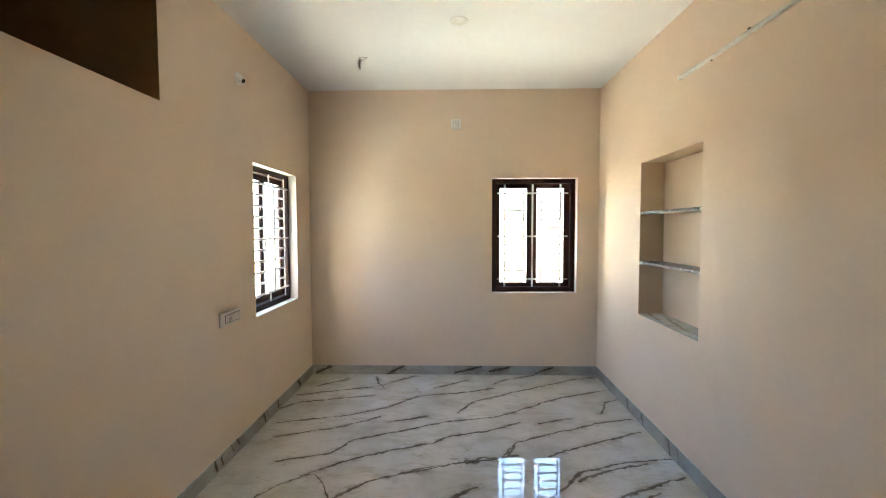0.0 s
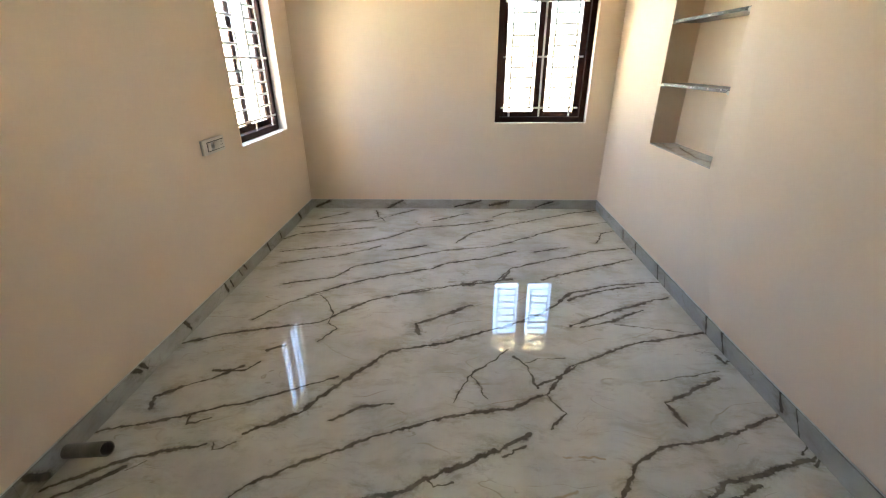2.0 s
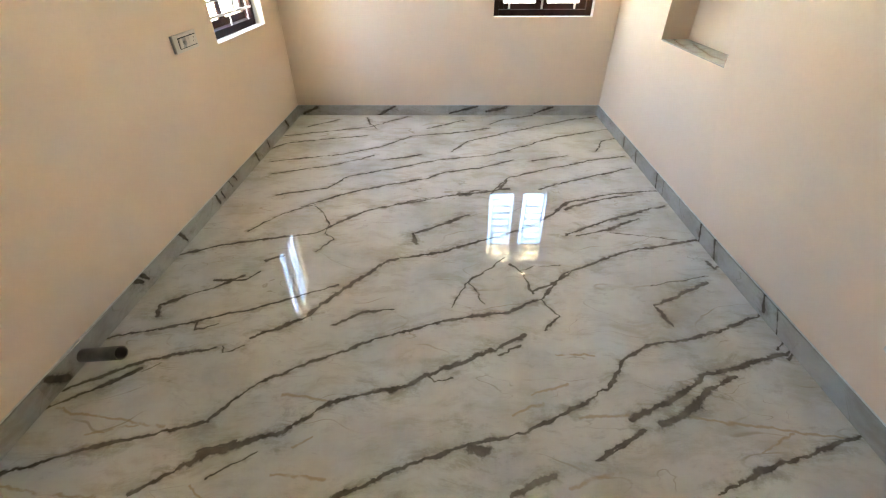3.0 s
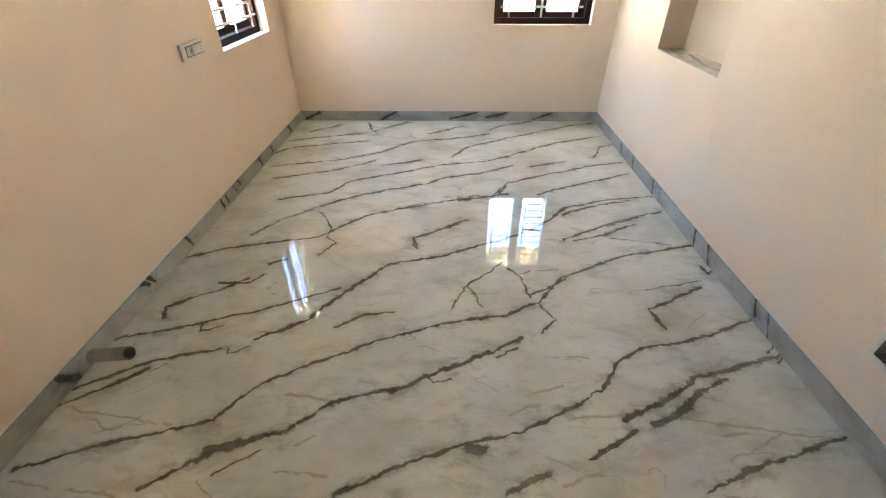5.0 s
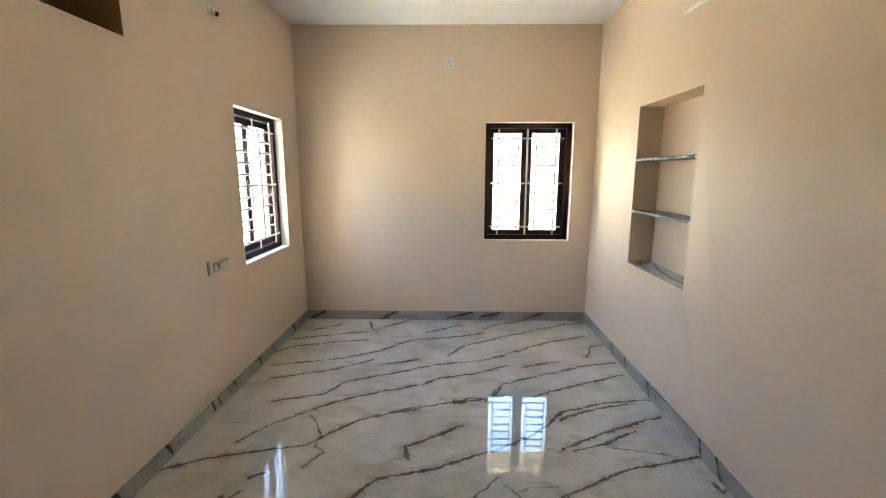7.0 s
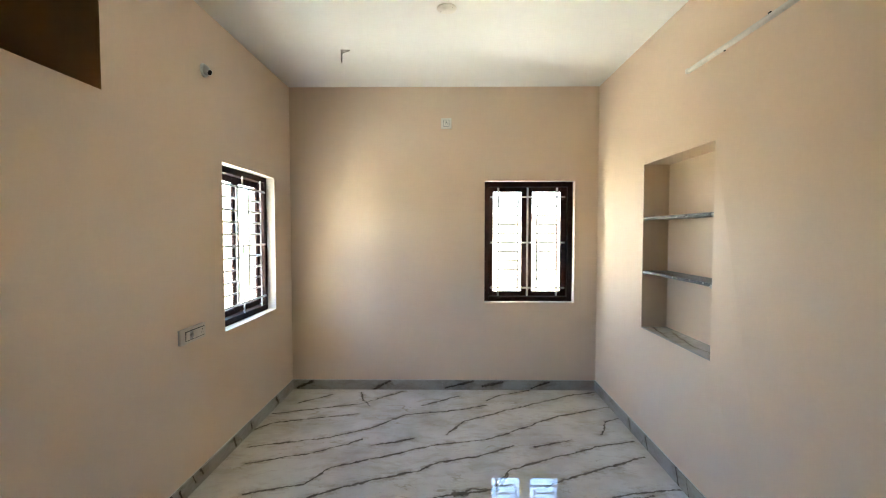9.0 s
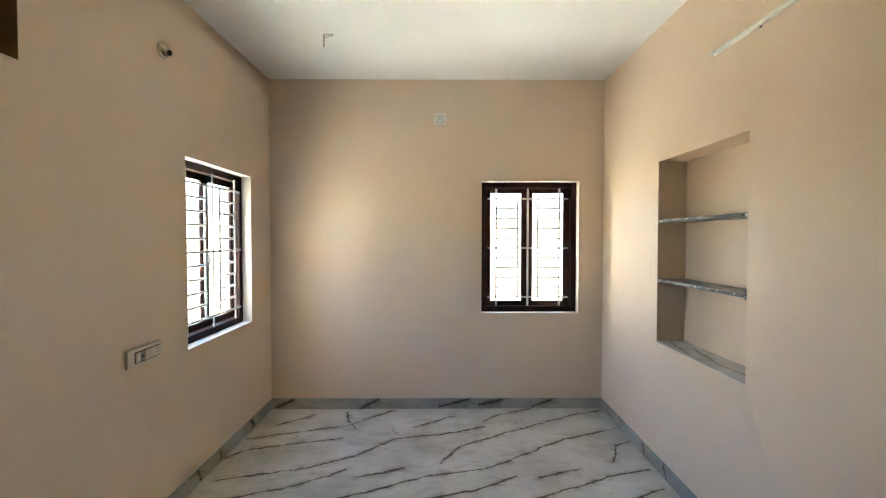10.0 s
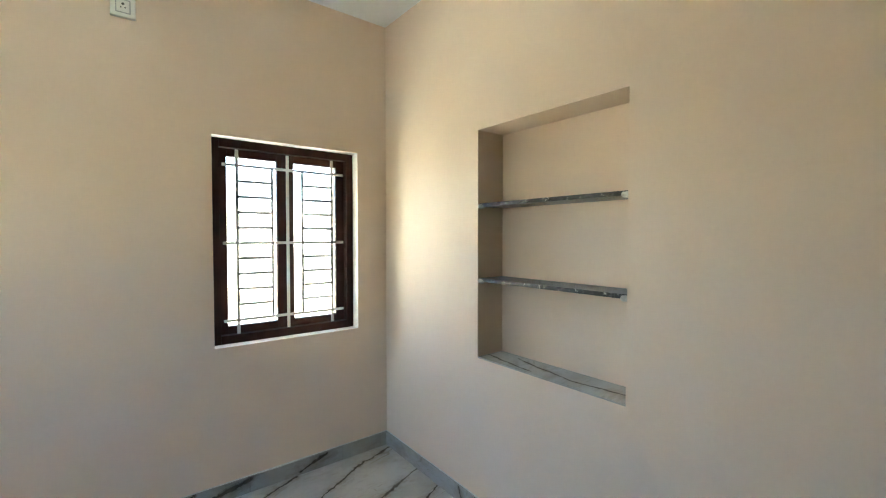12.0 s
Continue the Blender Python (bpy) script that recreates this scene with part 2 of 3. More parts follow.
def box(bm, x0, x1, y0, y1, z0, z1, bevel=0.0):
    vs = [bm.verts.new((x, y, z)) for x in (x0, x1) for y in (y0, y1) for z in (z0, z1)]
    fs = [bm.faces.new([vs[i] for i in q]) for q in ((0, 1, 3, 2), (4, 6, 7, 5), (0, 4, 5, 1), (2, 3, 7, 6), (0, 2, 6, 4), (1, 5, 7, 3))]
    if bevel:
        es = {e for f in fs for e in f.edges}
        bmesh.ops.bevel(bm, geom=list(es), offset=bevel, segments=2, affect="EDGES", profile=0.6)
    return bm


def tube(bm, a, c, r0, r1=None, sides=16, caps=True):
    """A round bar from a to c."""
    a, c = Vector(a), Vector(c)
    r1 = r0 if r1 is None else r1
    q = (c - a).to_track_quat("Z", "Y")
    rings = []
    for at, r in ((a, r0), (c, r1)):
        rings.append([bm.verts.new(at + q @ Vector((r * math.cos(2 * math.pi * i / sides), r * math.sin(2 * math.pi * i / sides), 0))) for i in range(sides)])
    for i in range(sides):
        bm.faces.new((rings[0][i], rings[0][(i + 1) % sides], rings[1][(i + 1) % sides], rings[1][i])).smooth = True
    if caps:
        bm.faces.new(rings[0][::-1])
        bm.faces.new(rings[1])
    return bm


def lathe(bm, profile, sides=32, axis=None):
    """A turned body round z through the (radius, height) pairs; axis places it."""
    axis = axis or Matrix()
    rings = []
    for r, z in profile:
        rings.append([bm.verts.new(axis @ Vector((r * math.cos(2 * math.pi * i / sides), r * math.sin(2 * math.pi * i / sides), z))) for i in range(sides)])
    for lo, hi in zip(rings, rings[1:]):
        for i in range(sides):
            bm.faces.new((lo[i], lo[(i + 1) % sides], hi[(i + 1) % sides], hi[i])).smooth = True
    return bm


def mesh(name, bm, mat):
    bmesh.ops.recalc_face_normals(bm, faces=bm.faces[:])
    me = bpy.data.meshes.new(name)
    bm.to_mesh(me)
    bm.free()
    for one in mat if isinstance(mat, (list, tuple)) else [mat]:
        me.materials.append(one)
    return me


def part(name, bm, mat, parent=None, label=""):
    ob = new(name, mesh(name, bm, mat))
    ob.parent = parent
    return tagged(ob, label)


def structure(name, bm, mat, label, category):
    return tagged(part(name, bm, mat), label, category, kind="structure")


def thing(name, m, label, category, group=""):
    ob = new(name)
    ob.empty_display_size = 0.05
    ob.matrix_world = m
    return tagged(ob, label, category, group)


# ---- the room ----
XL, XR, YB, YF, H = -1.553, 1.553, 4.550, -1.250, 3.068
THICK = 0.23
WIN_W, WIN_H = 0.908, 1.230
WIN_BACK = (0.416, 1.324, 0.902, 2.132)
WIN_LEFT = (3.260, 4.158, 0.903, 2.112)
LOFT = (0.20, 2.235, 2.270, 2.980)
NICHE = (2.701, 3.560, 0.872, 2.134)
BOX = (0.990, 1.150, 0.307, 0.401)
FOOT = 0.0565  # the east wall leans in by this at its foot
BOX_IN = 0.036


def wall(panels, axis, near, far, z0, z1, lined={}):
    """A wall in panels (u0, u1, holes' edges or None, depth or None), along u, from its room face at near to its outer face at far.
    A hole with a depth is a recess with a back. lined: the material of a hole's own faces, by panel."""
    bm = bmesh.new()

    def v(u, w, z):
        return bm.verts.new((u, w, z) if axis == "x" else (w, u, z))

    def quad(pts, index=0):
        bm.faces.new([v(*p) for p in pts]).material_index = index

    for k, (u0, u1, hole, depth) in enumerate(panels):
        for w in (near, far):
            if hole is None or (depth and w == far):
                quad([(u0, w, z0), (u1, w, z0), (u1, w, z1), (u0, w, z1)])
                continue
            a0, a1, b0, b1 = hole
            quad([(u0, w, z0), (u1, w, z0), (a1, w, b0), (a0, w, b0)])
            quad([(a0, w, b1), (a1, w, b1), (u1, w, z1), (u0, w, z1)])
            quad([(u0, w, z0), (a0, w, b0), (a0, w, b1), (u0, w, z1)])
            quad([(a1, w, b0), (u1, w, z0), (u1, w, z1), (a1, w, b1)])
        if hole:
            a0, a1, b0, b1 = hole
            end = far if not depth else near + math.copysign(depth, far - near)
            ix = lined[k] if k in lined else 0
            for p, q in (((a0, b0), (a1, b0)), ((a1, b0), (a1, b1)), ((a1, b1), (a0, b1)), ((a0, b1), (a0, b0))):
                quad([(p[0], near, p[1]), (q[0], near, q[1]), (q[0], end, q[1]), (p[0], end, p[1])], ix)
            if depth:
                quad([(a0, end, b0), (a1, end, b0), (a1, end, b1), (a0, end, b1)], ix)
        for z in (z0, z1):
            quad([(u0, near, z), (u1, near, z), (u1, far, z), (u0, far, z)])
    for u in (panels[0][0], panels[-1][1]):
        quad([(u, near, z0), (u, far, z0), (u, far, z1), (u, near, z1)])
    bmesh.ops.remove_doubles(bm, verts=bm.verts[:], dist=1e-5)
    return bm


BASE = -0.45
structure("wall_north", wall([(XL - THICK, XR + THICK, WIN_BACK, None)], "x", YB, YB + THICK, BASE, H, {0: 1}), [WALL, REVEAL],
          "plain peach painted wall with a window opening", "wall")
# the loft opening's jambs are coloured with the same loft shade
structure("wall_west", wall([(YF, 2.7, LOFT, None), (2.7, YB, WIN_LEFT, None)], "y", XL, XL - THICK, BASE, H, {0: 2, 1: 1}), [WALL, REVEAL, LOFT_SHADE],
          "peach painted wall with a window and loft opening", "wall")
leaning = wall([(YF, 2.0, BOX, 0.06), (2.0, YB, NICHE, 0.195)], "y", XR, XR + THICK, BASE, H)
for v in leaning.verts:
    if v.co.x < XR + 0.1 and v.co.y < 2.1 and v.co.z < 0.6:
        v.co.x -= FOOT if v.co.z < 0 else BOX_IN
structure("wall_east", leaning, [WALL, REVEAL],
          "peach painted wall with a recessed shelf niche", "wall")
structure("wall_south", wall([(XL - THICK, XR + THICK, None, None)], "x", YF, YF - THICK, BASE, H), [WALL, REVEAL],
          "plain peach painted wall closing the room", "wall")
structure("ceiling", box(bmesh.new(), XL - THICK, XR + THICK, YF - THICK, YB + THICK, H, H + 0.13), CEILING, "white painted flat concrete ceiling", "ceiling")

# loft behind the opening in the west wall, its shade put into the colour
bm = bmesh.new()
lx0, lx1, ly0, ly1, lz0 = XL - 1.75, XL - THICK, LOFT[0] - 0.25, LOFT[1], LOFT[2]
box(bm, lx0, lx1, ly0 - 0.1, ly1 + 0.1, lz0 - 0.1, lz0)
box(bm, lx0 - 0.1, lx0, ly0 - 0.1, ly1 + 0.1, lz0, H)
box(bm, lx0, lx1, ly0 - 0.1, ly0, lz0, H)
box(bm, lx0, lx1, ly1, ly1 + 0.1, lz0, H)
box(bm, lx0 - 0.1, lx1, ly0 - 0.1, ly1 + 0.1, H, H + 0.13)
structure("loft", bm, LOFT_SHADE, "deep storage loft with its shade put into the brown colour", "loft")

# unseen block, added to stop slanting light into the west window
structure("annex_blocker", box(bmesh.new(), lx0 - 0.1, lx1, ly0 - 0.1, ly1 + 0.1, BASE, lz0 - 0.1), CONCRETE, "unseen cream block added below the loft to cut window light", "wall")

# ---- outside ----
structure("ground", box(bmesh.new(), -400, 400, -400, 400, BASE - 0.3, BASE), EARTH, "dry sandy open ground in full sun", "ground")
# added wall, never in view, that holds back low sky and far ground light
bm = bmesh.new()
bx0, bx1, by0, by1, bt = XL - 4.4, XR + 2.6, YF - 3.0, YB + 2.7, 0.15
for x0, x1, y0, y1 in ((bx0, bx1, by1, by1 + bt), (bx0, bx1, by0 - bt, by0), (bx0 - bt, bx0, by0 - bt, by1 + bt), (bx1, bx1 + bt, by0 - bt, by1 + bt)):
    box(bm, x0, x1, y0, y1, BASE, 1.84)
    box(bm, x0 - 0.03, x1 + 0.03, y0 - 0.03, y1 + 0.03, 1.84, 1.90, 0.008)
structure("horizon_blocker", bm, CONCRETE, "unseen cream wall added round the plot to cut horizon light", "wall")
bm = box(bmesh.new(), 0.20, 1.54, YB + THICK, YB + THICK + 0.55, 2.19, 2.27)
# side fins are added out of view to block grazing light on the east wall
for x in (0.20, 1.46):
    box(bm, x, x + 0.08, YB + THICK, YB + THICK + 0.55, 0.86, 2.19)
structure("sunshade", bm, CONCRETE, "painted concrete sunshade slab with added unseen side fins", "sunshade")


# ---- windows ----
def window(name, m, w, h, label, mid, vx, zlow, front, leaf_d, wide, outer, handles=True):
    """Two-leaf casement window with a welded guard; its own x runs along the wall, y outwards, z up from the sill."""
    win = tagged(new(name), label, "window", kind="structure")
    win.matrix_world = m
    bm = bmesh.new()
    f, deep = 0.050, leaf_d + 0.012
    box(bm, -w / 2, -w / 2 + f, 0, deep, 0, h, 0.003)
    box(bm, w / 2 - f, w / 2, 0, deep, 0, h, 0.003)
    box(bm, -w / 2 + f, w / 2 - f, 0.0005, deep, 0, f, 0.003)
    box(bm, -w / 2 + f, w / 2 - f, 0.0005, deep, h - f, h, 0.003)
    part("window_frame", bm, FRAME, win, "dark brown enamelled outer frame")
    stile = 0.048
    for x0, x1, hand, edge in ((-w / 2 + f + 0.0004, -0.0004, 1, wide), (0.0004, w / 2 - f - 0.0004, -1, outer)):
        z0, z1 = f + 0.0004, h - f - 0.0004
        bm = bmesh.new()
        box(bm, x0, x0 + stile, front, leaf_d, z0, z1, 0.003)
        box(bm, x1 - edge, x1, front, leaf_d, z0, z1, 0.003)
        box(bm, x0 + stile, x1 - edge, front + 0.0005, leaf_d, z0, z0 + stile, 0.003)
        box(bm, x0 + stile, x1 - edge, front + 0.0005, leaf_d, z1 - stile, z1, 0.003)
        leaf = part("casement", bm, FRAME, win, "dark brown casement leaf")
        pane = part("pane", box(bmesh.new(), x0 + stile - 0.006, x1 - edge + 0.006, front + 0.005, front + 0.009, z0 + stile - 0.006, z1 - stile + 0.006), GLASS, leaf, "clear glass pane")
        pane.visible_shadow = False
        if not handles:
            continue
        bm = bmesh.new()
        xm = (x1 if hand > 0 else x0) - hand * stile / 2
        box(bm, xm - 0.009, xm + 0.009, front - 0.006, front, h * 0.43, h * 0.51, 0.002)
        tube(bm, (xm, front - 0.012, h * 0.47), (xm, front, h * 0.47), 0.006)
        box(bm, xm - 0.006, xm + 0.006, front - 0.018, front - 0.010, h * 0.395, h * 0.48, 0.003)
        part("handle", bm, GREY_PLASTIC, leaf, "small grey casement handle")
    # guard of flat bars and thin rungs, standing off the frame
    gy, zs, tx = -0.012, (zlow, zlow + 0.466, zlow + 0.932), 0.096
    bm = bmesh.new()
    for z in zs:
        box(bm, mid - vx - 0.082, mid + vx + 0.082, gy - 0.005, gy, z - 0.0085, z + 0.0085, 0.0015)
    guard = part("grille", bm, GRILLE, win, "white painted welded guard grille")
    for x in (mid - vx, mid, mid + vx):
        part("upright", box(bmesh.new(), x - 0.0095, x + 0.0095, gy, gy + 0.005, zlow - 0.085, zs[2] + 0.095, 0.0015), GRILLE, guard)
        bm = bmesh.new()
        for z in (zlow - 0.065, zs[2] + 0.078):
            tube(bm, (x, gy + 0.004, z), (x, 0.001, z), 0.005, sides=10)
        part("stud", bm, GRILLE, guard)
    rung = mesh("rung", tube(bmesh.new(), (-(vx - tx) / 2, 0, 0), ((vx - tx) / 2, 0, 0), 0.0092, sides=8), GRILLE)
    post = mesh("thin_bar", tube(bmesh.new(), (0, 0, zs[0]), (0, 0, zs[2]), 0.0092, sides=8), GRILLE)
    for side in (-1, 1):
        ob = new("thin_bar", post)
        ob.parent, ob.location = guard, (mid + side * tx, gy + 0.003, 0)
        for i in range(1, 10):
            if i == 5:
                continue
            ob = new("rung", rung)
            ob.parent, ob.location = guard, (mid + side * (vx + tx) / 2, gy + 0.0032, zs[0] + (zs[2] - zs[0]) * i / 10)
    return win


INSET = 0.075
window("window_1", pose((WIN_BACK[0] + WIN_BACK[1]) / 2, YB + INSET, WIN_BACK[2]), WIN_W, WIN_H, "dark brown two-leaf window with white guard grille", -0.010, 0.300, 0.142, 0.044, 0.080, 0.061, 0.061, False)
window("window_2", pose(XL - INSET, (WIN_LEFT[0] + WIN_LEFT[1]) / 2, WIN_LEFT[2], 0, 0, 90), WIN_LEFT[1] - WIN_LEFT[0], WIN_LEFT[3] - WIN_LEFT[2],
       "dark brown two-leaf window with white guard grille", -0.023, 0.323, 0.138, 0.058, 0.078, 0.050, 0.020)


# ---- niche shelves ----
def shelf(z, seed, label):
    """A rough-cut polished stone slab bedded into the niche, with chipped front edge and dabs of white cement at its ends."""
    rng = random.Random(seed)
    y0, y1, t = NICHE[0], NICHE[1], 0.019
    ob = thing("niche_shelf", pose(XR + 0.008, (y0 + y1) / 2, z), label, "shelf", "niche shelves")
    bm = bmesh.new()
    n, half = 44, (y1 - y0) / 2 - 0.001
    cols = []
    for i in range(n + 1):
        y = -half + 2 * half * i / n
        chip = rng.random() ** 4 * 0.010
        low = rng.random() ** 3 * 0.007
        col = [(0.186, 0), (chip * 0.4 + 0.001, 0), (chip, -low - 0.004), (low * 0.5, -t), (0.186, -t)]
        cols.append([bm.verts.new((x, y, zz)) for x, zz in col])
    for a, c in zip(cols, cols[1:]):
        for j in range(5):
            bm.faces.new((a[j], a[(j + 1) % 5], c[(j + 1) % 5], c[j])).material_index = 1 if j in (1, 2) else 0
    bm.faces.new(cols[0])
    bm.faces.new(cols[-1][::-1])
    part("slab", bm, [GRANITE, CHIPPED], ob, "dark polished granite slab with chipped edge")
    for side in (-1, 1):
        bm = bmesh.new()
        bmesh.ops.create_icosphere(bm, subdivisions=3, radius=1.0)
        for v in bm.verts:
            k = 1 + 0.35 * noise.noise(v.co * 2.3 + Vector((seed, side, 0)))
            v.co = Vector((v.co.x * 0.017 * k + 0.008, v.co.y * 0.026 * k + side * (half - 0.010), v.co.z * 0.014 * k - t + 0.003))
        part("cement_dab", bm, CEMENT, ob, "rough dab of white cement")
    return ob


shelf(1.732, 5, "dark grey stone shelf slab with a chipped edge")
shelf(1.319, 9, "dark grey stone shelf slab with a chipped edge")
ob = thing("niche_sill", pose(XR, (NICHE[0] + NICHE[1]) / 2, NICHE[2]), "polished grey marble slab lining the niche bottom", "sill")
part("slab", box(bmesh.new(), 0.001, 0.194, -(NICHE[1] - NICHE[0]) / 2 + 0.001, (NICHE[1] - NICHE[0]) / 2 - 0.001, 0, 0.008, 0.001), SLAB, ob)


# ---- fittings ----
def screw_head(parent, m):
    bm = lathe(bmesh.new(), [(0.0001, 0.0015), (0.002, 0.0013), (0.003, 0.0)], 12, m)
    part("screw", bm, STEEL, parent)


def switch_board():
    """Modular plate; its own x along the wall, y outwards from it, z up."""
    w, h = 0.256, 0.094
    ob = thing("switch_board", pose(XL, 2.858, 0.986, 0, 0, -90), "ivory modular switch board with socket on the wall", "switch board")
    part("back_box", box(bmesh.new(), -w / 2 + 0.002, w / 2 - 0.002, 0, 0.010, -h / 2 + 0.002, h / 2 - 0.002, 0.001), GREY_PLASTIC, ob, "grey backing frame")
    part("plate", box(bmesh.new(), -w / 2, w / 2, 0.010, 0.019, -h / 2, h / 2, 0.003), IVORY, ob)
    x0, x1, z0, z1 = -0.112, 0.084, -0.030, 0.030
    part("inner_frame", box(bmesh.new(), x0, x1, 0.0192, 0.0215, z0, z1, 0.001), DARK_PLASTIC_AND_HOLLOW, ob, "dark rim round the modules")
    xs = [-0.110, -0.052, -0.018, 0.016, 0.050, 0.082]
    kinds = ("socket", "switch", "switch", "indicator", "switch")
    for k, (a, c) in enumerate(zip(xs, xs[1:])):
        kind = kinds[k]
        a, c = a + 0.0012, c - 0.0012
        if kind == "socket":
            face = part("socket_face", box(bmesh.new(), a, c, 0.0216, 0.0245, z0 + 0.0045, z1 - 0.0045, 0.001), IVORY, ob)
            # dark discs on the face stand for the shaded pin holes
            for dx, dz, r in ((0, 0.013, 0.004), (-0.009, -0.006, 0.003), (0.009, -0.006, 0.003)):
                part("hole", tube(bmesh.new(), ((a + c) / 2 + dx, 0.0244, dz), ((a + c) / 2 + dx, 0.0250, dz), r, sides=12), DARK_PLASTIC_AND_HOLLOW, face)
        elif kind == "indicator":
            part("regulator", box(bmesh.new(), a, c, 0.0216, 0.0245, z0 + 0.0045, z1 - 0.0045, 0.001), GREY_PLASTIC, ob)
            part("knob", lathe(bmesh.new(), [(0.012, 0), (0.012, 0.010), (0.009, 0.012), (0.0001, 0.012)], 20, pose((a + c) / 2, 0.0245, 0, -90, 0, 0)), GREY_PLASTIC, ob)
        else:
            bm = box(bmesh.new(), a, c, 0.0216, 0.0250, z0 + 0.0045, z1 - 0.0045, 0.001)
            for v in bm.verts:
                if v.co.y > 0.023:
                    v.co.y += 0.004 * (0.5 + v.co.z / 0.056)
            part("rocker", bm, IVORY, ob)


switch_board()


def wall_socket():
    s = 0.104
    ob = thing("wall_socket", pose(0.028, YB, 2.702, 0, 0, 180), "small square ivory socket plate high on the wall", "socket")
    part("plate", box(bmesh.new(), -s / 2, s / 2, 0.0005, 0.024, -s / 2, s / 2, 0.005), PLASTIC, ob)
    part("inner_frame", box(bmesh.new(), -0.031, 0.031, 0.0241, 0.0260, -0.034, 0.034, 0.001), GREY_PLASTIC, ob, "grey line round the socket")
    face = part("socket_face", box(bmesh.new(), -0.026, 0.026, 0.0261, 0.0285, -0.029, 0.029, 0.001), PLASTIC, ob)
    # pin holes are dark discs in place of shaded hollows
    for dx, dz, r in ((0, 0.010, 0.0065), (-0.009, -0.007, 0.0035), (0.009, -0.007, 0.0035)):
        part("hole", tube(bmesh.new(), (dx, 0.0284, dz), (dx, 0.0291, dz), r, sides=12), DARK_PLASTIC_AND_HOLLOW, face)


wall_socket()


def lamp_holder():
    """Angled batten lamp holder: round base on the wall, tilted cup with a dark mouth."""
    ob = thing("lamp_holder", pose(XL, 3.062, 2.672, 0, 90, 0), "empty white angled lamp holder on the wall", "lamp holder")
    part("base", lathe(bmesh.new(), [(0.044, 0.0), (0.044, 0.005), (0.040, 0.010), (0.028, 0.015), (0.0001, 0.016)], 28), PLASTIC, ob)
    lean = Matrix.Translation((0, 0, 0.006)) @ Vector((0.42, -0.30, 0.85)).to_track_quat("Z", "Y").to_matrix().to_4x4()
    part("cup", lathe(bmesh.new(), [(0.038, -0.012), (0.033, 0.010), (0.025, 0.028), (0.0200, 0.050), (0.0165, 0.050), (0.0160, 0.036), (0.0001, 0.035)], 28, lean), PLASTIC, ob)
    part("mouth", lathe(bmesh.new(), [(0.0163, 0.0485), (0.0158, 0.0360), (0.0001, 0.0365)], 24, lean), DARK_PLASTIC_AND_HOLLOW, ob, "dark brown socket mouth")
    screw_head(ob, pose(0.020, -0.020, 0.0165, 0, 20, 0))


lamp_holder()


def batten():
    """Slim tube batten along the wall with end caps and saddle clips."""
    y0, y1, z = 1.77, 2.985, 2.622
    ob = thing("tube_light", pose(XR, (y0 + y1) / 2, z), "slim white tube light batten on the wall", "light")
    half = (y1 - y0) / 2
    bm = bmesh.new()
    prof = [(0.0, 0.014), (-0.010, 0.014), (-0.018, 0.010), (-0.022, 0.004), (-0.022, -0.005), (-0.018, -0.010), (-0.010, -0.014), (0.0, -0.014)]
    rows = [[bm.verts.new((x, y, zz)) for x, zz in prof] for y in (-half + 0.02, half - 0.02)]
    for i in range(len(prof)):
        bm.faces.new((rows[0][i], rows[0][(i + 1) % 8], rows[1][(i + 1) % 8], rows[1][i])).smooth = 0 < i < 6
    bm.faces.new(rows[0])
    bm.faces.new(rows[1][::-1])
    part("body", bm, BATTEN, ob)
    for side in (-1, 1):
        part("end_cap", box(bmesh.new(), -0.0225, 0.0, min(side * half, side * (half - 0.02)), max(side * half, side * (half - 0.02)), -0.0145, 0.0145, 0.004), PLASTIC, ob)
    for y in (-0.06, -0.50):
        bm = bmesh.new()
        box(bm, -0.008, 0.0, y - 0.009, y + 0.009, 0.0142, 0.026, 0.002)
        part("clip", bm, DARK_PLASTIC_AND_HOLLOW, ob, "dark fixing clip")
    for y in (0.26, -0.34):
        part("clip", box(bmesh.new(), -0.006, 0.0, y - 0.006, y + 0.006, -0.020, -0.0142, 0.001), DARK_PLASTIC_AND_HOLLOW, ob, "dark fixing clip")


batten()


def ceiling_rose():
    ob = thing("ceiling_rose", pose(0.034, 3.075, H, 180, 0, 0), "round white ceiling cover plate with a screw", "ceiling rose")
    part("plate", lathe(bmesh.new(), [(0.064, 0.0), (0.064, 0.006), (0.060, 0.008), (0.034, 0.009), (0.030, 0.012), (0.0001, 0.013)], 40), PLASTIC, ob)
    for a in (0.6, 3.7):
        screw_head(ob, pose(0.047 * math.cos(a), 0.047 * math.sin(a), 0.0112))


ceiling_rose()


def ceiling_hook():
    """Bent steel strap: one leg hangs from the slab, one lies along it."""
    ob = thing("ceiling_hook", pose(-0.806, 3.690, H), "bent grey steel hook hanging from the ceiling", "hook")
    part("strap", box(bmesh.new(), -0.005, 0.005, -0.006, 0.006, -0.085, 0.0, 0.002), HOOK, ob)
    part("arm", box(bmesh.new(), 0.005, 0.066, -0.004, 0.004, -0.005, 0.0, 0.0015), HOOK, ob)
    part("brace", tube(bmesh.new(), (0.004, 0, -0.026), (0.066, 0, -0.006), 0.0034, 0.0034, 10), HOOK, ob)
    part("tip", tube(bmesh.new(), (0, 0, -0.085), (0.003, 0, -0.104), 0.0050, 0.002, 10), HOOK, ob)


ceiling_hook()


